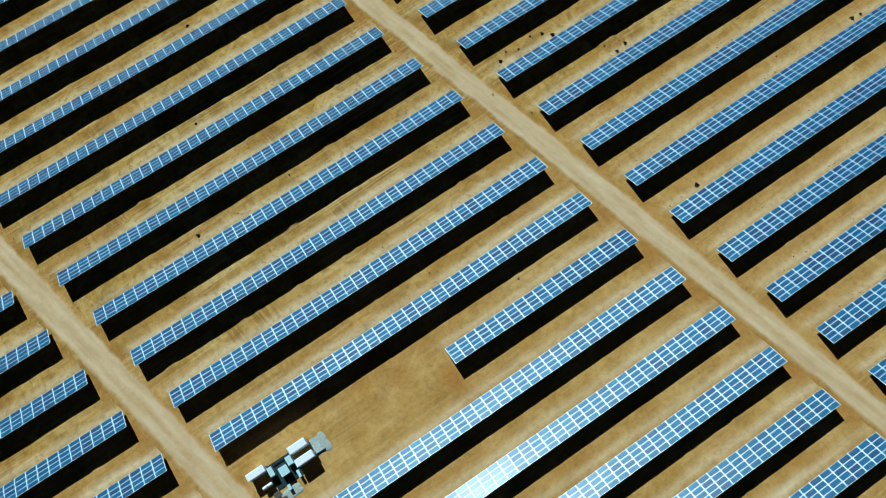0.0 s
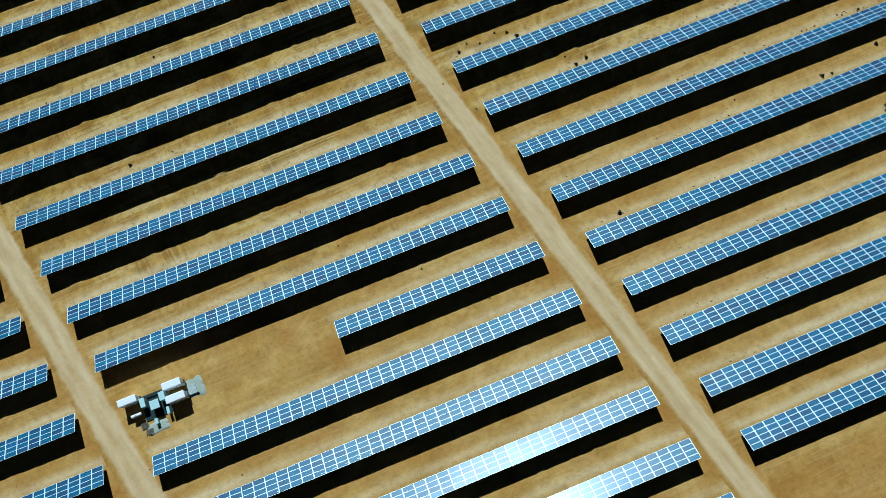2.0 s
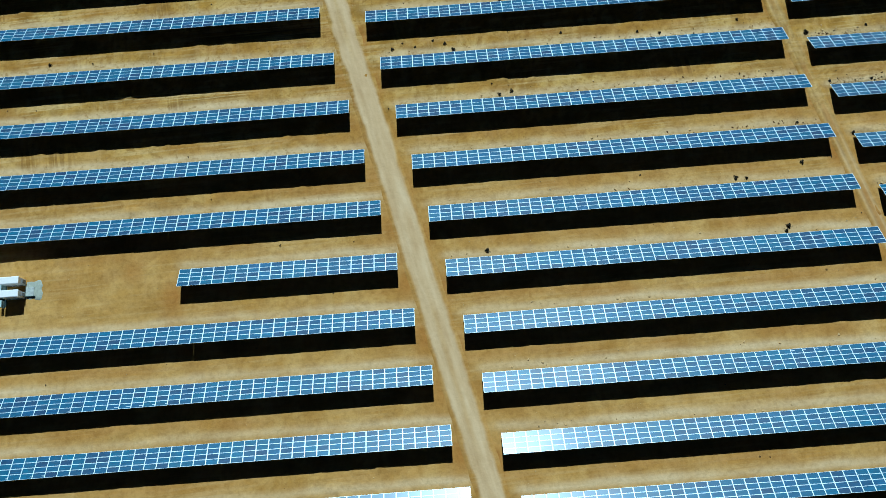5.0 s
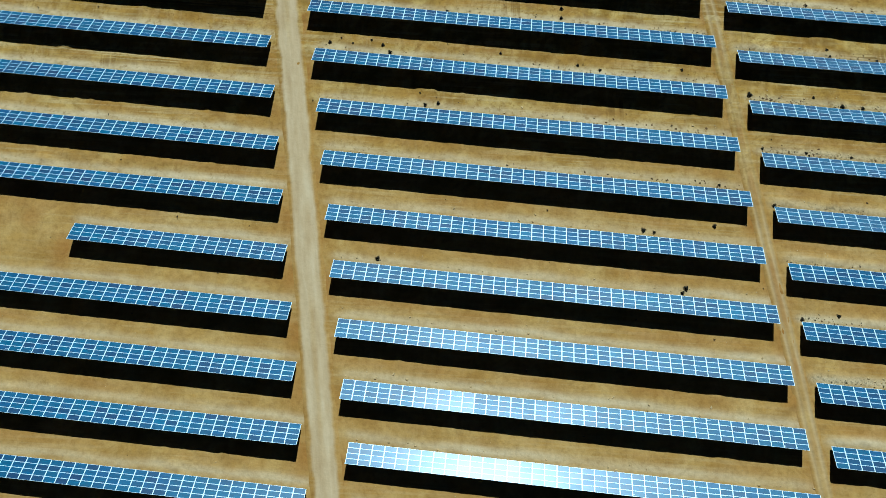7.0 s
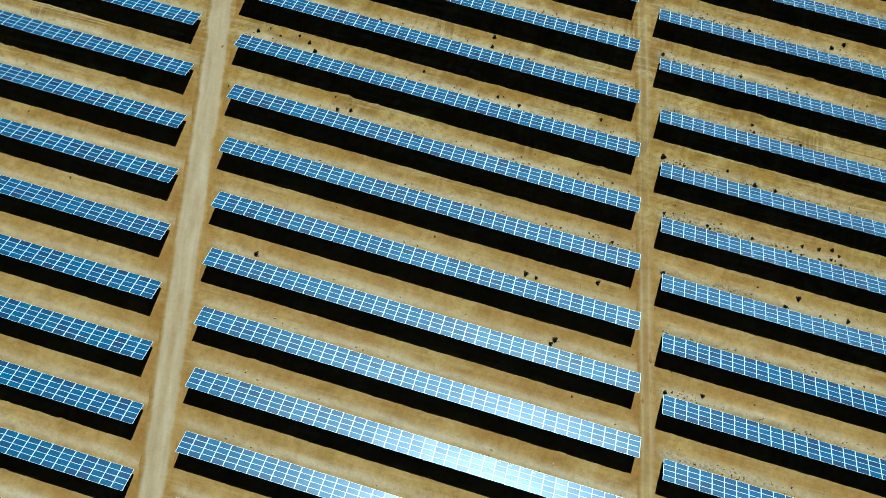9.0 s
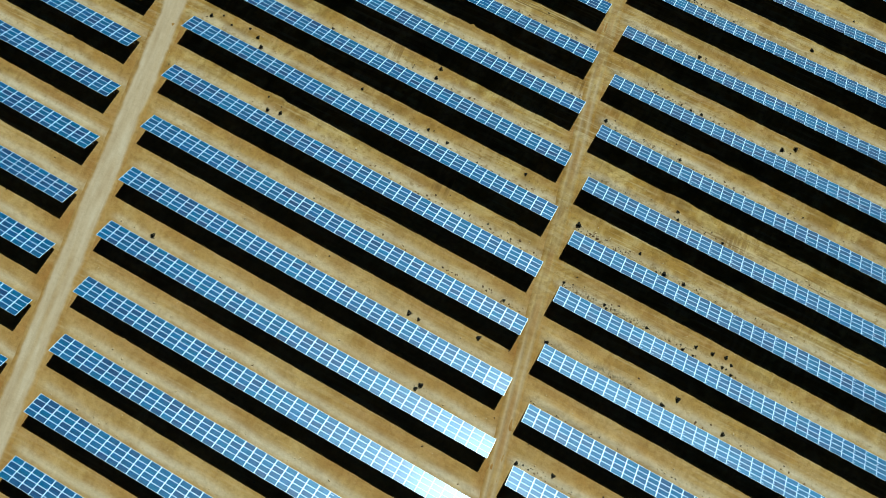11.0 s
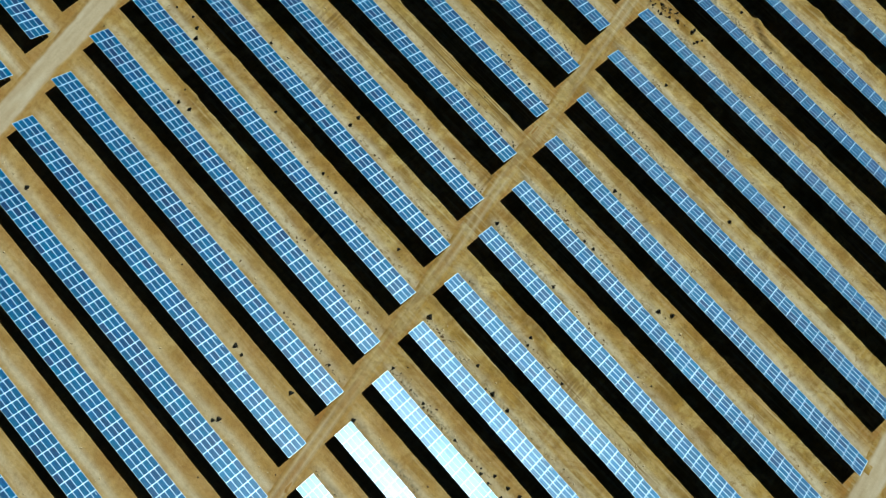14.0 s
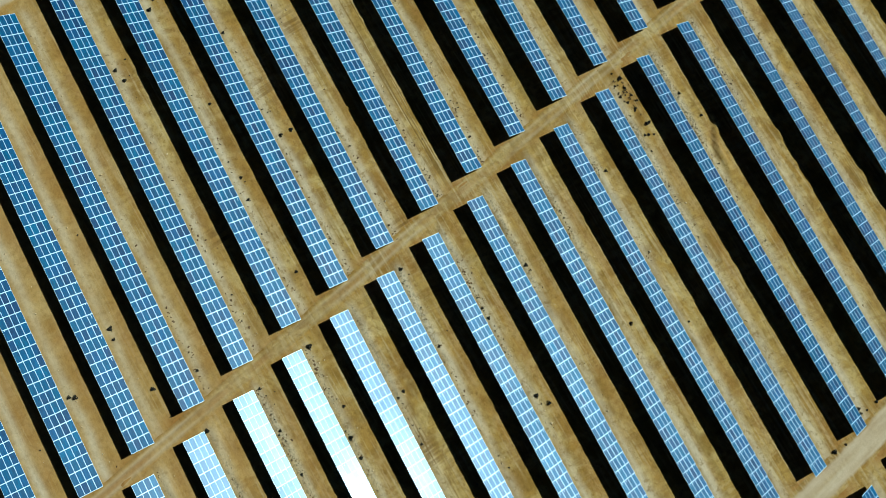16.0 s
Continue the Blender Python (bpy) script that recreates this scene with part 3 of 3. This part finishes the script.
def stone_bed(cx, cy, rx, ry, seed, label):
    a = np.linspace(0, 2 * np.pi, 41)
    r = np.linspace(0, 1, 12)
    aa, rr = np.meshgrid(a, r, indexing="ij")
    rim = 1 + 0.13 * lumps(np.cos(aa) * 3, np.sin(aa) * 3, 1.0, seed)
    sq = (np.abs(np.cos(aa)) ** 4 + np.abs(np.sin(aa)) ** 4) ** -0.25
    x, y = cx + rx * rr * rim * sq * np.cos(aa), cy + ry * rr * rim * sq * np.sin(aa)
    z = 0.15 - 0.22 * rr ** 6 + 0.02 * lumps(x, y, 0.35, seed + 1)
    me = sheet("stone_bed", x, y, z)
    me.materials.append(CRUSHED)
    tagged(new("stone_bed", me), label, "gravel", kind="stuff")


stone_bed(-71.4, 1.9, 1.65, 2.0, 70, "grey-green crushed stone bed beside the cabinets")
stone_bed(-78.9, -2.1, 1.9, 1.0, 74, "grey-green crushed stone bed in front of the pad")


def slab_cover(x0, x1, y0, y1):
    root = new("cable_pit_cover")
    root.location = (x0, y0, 0)
    w, d = x1 - x0, y1 - y0
    made("slab", [(0, w, 0.06, d, 0.05, 0.30)], root, CONCRETE, "pale concrete lid", 0.02)
    made("beam", [(-0.1, w + 0.25, -0.06, 0.055, 0.05, 0.38)], root, DARK_TEAL, "dark edge beam")
    tagged(root, "pale cable pit cover with a dark edge beam", "pit cover")


slab_cover(-72.6, -71.2, 0.75, 2.4)


def pallet(x, y, turn, seed):
    rnd = random.Random(seed)
    root = new("pallet")
    root.matrix_basis = pose(x, y, 0.06, 0, 0, turn)
    for k in range(6):
        made("board", [(0, 1.2, 0.17 * k, 0.17 * k + 0.1, 0.12, 0.145)], root, TIMBER)
    for k in range(3):
        made("runner", [(0.55 * k, 0.55 * k + 0.1, 0, 0.95, 0.0, 0.1195)], root, TIMBER)
    tagged(root, "weathered timber pallet lying on bare soil", "pallet")


pallet(-81.6, -1.7, 8, 1)
pallet(-81.2, -2.75, -12, 2)


# ---- shrubs, clods and stones ----
LEAF = plain("dry_dark_leaf", (0.036, 0.027, 0.011), 1.0, 0.0, 9, 0.5)
TWIG = plain("dry_twig", (0.12, 0.085, 0.05), 0.9, 0.0, 9, 0.3)
CLOD = plain("pale_clod", (0.50, 0.34, 0.14), 0.95, 0.0, 3.0, 0.35)


def shrub_meshes(seed):
    rnd = random.Random(seed)
    bm = bmesh.new()
    for _ in range(260):
        a, u = rnd.uniform(0, 6.283), rnd.random() ** 0.5
        lean = rnd.uniform(0.55, 1.0) * (1 + 0.3 * math.sin(3 * a + seed))
        c = Vector((0.42 * u * lean * math.cos(a), 0.42 * u * lean * math.sin(a), 0.10 + 0.42 * (1 - u * u) * rnd.uniform(0.5, 1)))
        q = Euler((rnd.uniform(-1, 1), rnd.uniform(-1, 1), rnd.uniform(0, 6.3))).to_matrix()
        n = rnd.uniform(0.06, 0.12)
        vs = [bm.verts.new(c + q @ Vector(k)) for k in ((-n, 0, 0), (0, -n * 0.35, 0.01), (n, 0, 0), (0, n * 0.45, 0.01))]
        bm.faces.new(vs)
    leaves = mesh_of("leaves", bm, LEAF)
    bm = bmesh.new()
    for k in range(7):
        a = k * 0.9 + rnd.random()
        tip = Vector((0.34 * math.cos(a), 0.34 * math.sin(a), rnd.uniform(0.2, 0.42)))
        side = Vector((-math.sin(a), math.cos(a), 0)) * 0.015
        v = [bm.verts.new(c) for c in (side, -side, Vector((0, 0, 0.03)), tip)]
        for f in ((0, 1, 3), (1, 2, 3), (2, 0, 3)):
            bm.faces.new([v[i] for i in f])
    return leaves, mesh_of("twigs", bm, TWIG)


SHRUBS = []
for k in range(3):
    leaves, twigs = shrub_meshes(k)
    SHRUBS.append((leaves, twigs))
SPOTS = [(35.5, 54.3), (35.6, 52.3), (58.3, 43.9), (66.2, 59.8), (80.9, 59.4), (95.9, 70.1), (70.6, 40.2), (87.2, 39.5), (93.7, 49.0),
         (64.8, 14.6), (59.7, 2.2), (54.5, 12.4), (75.1, 19.4), (79.7, -0.2), (85.8, 0.9), (106.9, 20.1), (98.2, 21.6), (3.1, 43.4),
         (-60.9, 64.8), (-71.0, 45.0), (-52.3, 84.5), (4.6, 42.0), (12.3, 32.1), (7.4, 2.8), (52.6, 12.6), (60.2, 3.1), (65.5, 22.2)]
SPOTS_FAR = [(53.8, 111.1), (55.7, 110.9), (57.5, 111.4), (58.4, 110.1), (60.0, 110.8), (63.4, 111.2), (65.3, 110.5), (56.9, 109.4), (78.6, 69.0),
             (80.6, 69.2), (75.6, 79.3), (93.0, 90.6), (97.5, 99.7), (128.6, 110.8), (128.5, 113.2), (125.0, 122.0), (98.0, 71.4), (39.3, 42.9), (43.4, 42.3), (14.6, 32.7)]

TUFTS = [(68.2, 109.4), (61.2, 119.4), (66.6, 121.0), (75.8, 119.2), (67.5, 100.2), (0.9, 44.2), (-2.5, 43.2), (-4.8, 44.1), (-6.8, 43.0), (25.0, 43.9), (11.1, 34.4), (14.2, 51.6),
         (73.0, 29.9), (80.7, 29.8), (78.6, 29.8), (94.8, 30.0), (95.4, 29.4), (97.3, 29.3), (100.1, 31.2), (102.3, 31.7), (102.4, 29.9), (103.6, 30.9), (103.1, 29.9), (100.4, 29.3),
         (97.2, 30.9), (96.2, 19.2), (74.5, 30.3), (82.6, 29.9), (88.6, 29.8), (104.1, 29.1), (125.4, 119.7), (125.4, 118.1), (124.5, 118.5), (81.2, 29.4), (82.1, 40.8), (84.6, 50.6),
         (90.9, 39.5), (85.2, 49.4), (63.3, 111.8), (65.1, 109.8), (65.7, 111.4), (58.8, 111.9), (60.3, 110.5), (54.7, 109.5), (56.1, 109.5)]


def free_of_tables(x, y):
    for block, r, tx, ty, n in TABLES:
        if tx - 0.3 < x < tx + n * ALONG + 0.3 and ty - 0.2 < y < ty + REACH + 0.35:
            return False
    return True


def shrub(x, y, size, turn, k):
    root = new("shrub")
    root.matrix_basis = pose(x, y, float(ground_height(np.array([x]), np.array([y]))[0]) - 0.02, 0, 0, turn) @ Matrix.Diagonal((size, size, size * 0.9, 1))
    part("leaves", SHRUBS[k][0], root)
    part("twigs", SHRUBS[k][1], root)
    tagged(root, "small dark dry desert shrub on bare soil" if size > 0.9 else "tiny dark desert tuft on bare soil", "shrub", "scattered desert shrubs")


rnd = random.Random(11)
for x, y in SPOTS + SPOTS_FAR + TUFTS:
    while not free_of_tables(x, y):
        y += 0.3
    shrub(x, y, rnd.uniform(0.6, 1.15) if (x, y) not in TUFTS else rnd.uniform(0.4, 0.85), rnd.uniform(0, 360), rnd.randrange(3))


def weed_strip(places, seed):
    """Thin dry weeds, a few blades a tuft, all in one mesh."""
    rng = np.random.RandomState(seed)
    vs, fs = [], []
    for x, y, size in places:
        z = float(ground_height(np.array([x]), np.array([y]))[0])
        for _ in range(7):
            a, b = rng.uniform(0, 6.28), rng.uniform(0.02, 0.16) * size
            cx, cy = x + b * math.cos(a), y + b * math.sin(a)
            n, u = 0.11 * size, rng.uniform(0, 6.28)
            dx, dy = n * math.cos(u), n * math.sin(u)
            k = len(vs)
            vs += [(cx - dx, cy - dy, z + 0.02), (cx + dy * 0.4, cy - dx * 0.4, z + 0.12 * size), (cx + dx, cy + dy, z + 0.22 * size * rng.uniform(0.5, 1)), (cx - dy * 0.4, cy + dx * 0.4, z + 0.1 * size)]
            fs.append((k, k + 1, k + 2, k + 3))
    me = bpy.data.meshes.new("dry_weeds")
    me.from_pydata(vs, [], fs)
    me.materials.append(LEAF)
    tagged(new("dry_weeds", me), "thin dark dry weeds along the low panel edges", "weeds", kind="stuff")


tufts = []
for block, r, tx, ty, n in TABLES:
    if block == "D" and -2 <= r <= 14 or block == "C" and 3 <= r <= 9:
        for _ in range(26 if block == "D" else 25):
            u = abs(rnd.gauss(0, 18)) if block == "D" else 75 - abs(rnd.gauss(0, 20))
            clump = 0.5 + 0.5 * math.sin(u * 0.55 + r * 2.1) * math.sin(u * 0.21 + r)
            x, y = tx + u, ty + REACH + 0.35 + abs(rnd.gauss(0, 0.55))
            if 0 < u < 74 and rnd.random() < clump:
                tufts.append((x, y, rnd.uniform(0.4, 1.2)))
for _ in range(260):
    x, y = rnd.uniform(-110, 138), rnd.uniform(-48, 150)
    if free_of_tables(x, y):
        tufts.append((x, y, rnd.uniform(0.4, 1.1)))
# a patch of weeds in a hollow at the head of one row
for _ in range(30):
    tufts.append((rnd.gauss(57.0, 2.0), rnd.gauss(110.6, 0.6), rnd.uniform(0.6, 1.4)))
weed_strip(tufts, 8)


def scatter_stones(name, places, lo, hi, mat, label, seed):
    rng = np.random.RandomState(seed)
    shape = np.array([(-1, -0.8, -0.5), (1, -0.9, -0.5), (0.9, 1, -0.5), (-0.9, 0.8, -0.5), (-0.5, -0.5, 0.5), (0.6, -0.4, 0.45), (0.45, 0.5, 0.55), (-0.6, 0.4, 0.4)])
    faces = [(0, 1, 5, 4), (1, 2, 6, 5), (2, 3, 7, 6), (3, 0, 4, 7), (4, 5, 6, 7)]
    vs, fs = [], []
    for x, y in places:
        size, a = rng.uniform(lo, hi) ** 1.0, rng.uniform(0, 6.28)
        c = shape * (size, size * rng.uniform(0.5, 1), size * rng.uniform(0.4, 0.8)) * (1 + 0.25 * rng.randn(8, 3))
        ca, sa = math.cos(a), math.sin(a)
        z = float(ground_height(np.array([x]), np.array([y]))[0])
        c = np.stack([c[:, 0] * ca - c[:, 1] * sa + x, c[:, 0] * sa + c[:, 1] * ca + y, c[:, 2] + z + size * 0.12], -1)
        k = len(vs)
        vs += c.tolist()
        fs += [tuple(k + i for i in f) for f in faces]
    me = bpy.data.meshes.new(name)
    me.from_pydata(vs, [], fs)
    me.materials.append(mat)
    tagged(new(name, me), label, "stones", kind="stuff")


heap, pebbles = [], []
for block, r, tx, ty, n in TABLES:
    if block in "CD" and -3 <= r <= 14:
        count = 65 if block == "D" else 25
        for _ in range(count):
            u = abs(rnd.gauss(0, 24)) if block == "D" else rnd.uniform(0, n * ALONG)
            x, y = tx + u, ty + REACH + abs(rnd.gauss(0.55, 0.6)) + 0.25
            if u < n * ALONG:
                heap.append((x, y))
for _ in range(2600):
    x, y = rnd.uniform(-120, 140), rnd.uniform(-50, 150)
    if free_of_tables(x, y):
        pebbles.append((x, y))
scatter_stones("rubble", heap, 0.05, 0.26, CLOD, "loose pale clods and stones along the panel rows", 5)
scatter_stones("pebbles", pebbles, 0.03, 0.11, CLOD, "scattered small stones on the bare soil", 6)
crust = []
for block, r, tx, ty, n in TABLES:
    if block == "D" and -1 <= r <= 13:
        for _ in range(90):
            u = abs(rnd.gauss(0, 15))
            heap_up = math.sin(u * 0.45 + r * 1.7) + 0.6 * math.sin(u * 0.17 + r)
            if u < 60 and heap_up > rnd.uniform(-0.9, 0.7):
                crust.append((tx + u, ty + REACH + 0.3 + abs(rnd.gauss(0.3, 0.5))))
    elif block == "C" and 2 <= r <= 10:
        for _ in range(28):
            u = n * ALONG - abs(rnd.gauss(0, 16))
            crust.append((tx + u, ty + REACH + 0.3 + abs(rnd.gauss(0.3, 0.5))))
EARTH = plain("dark_earth_clod", (0.15, 0.080, 0.022), 0.95, 0.0, 3.0, 0.4)
scatter_stones("earth_clods", crust, 0.07, 0.24, EARTH, "dark broken earth clods along the low panel edges", 12)
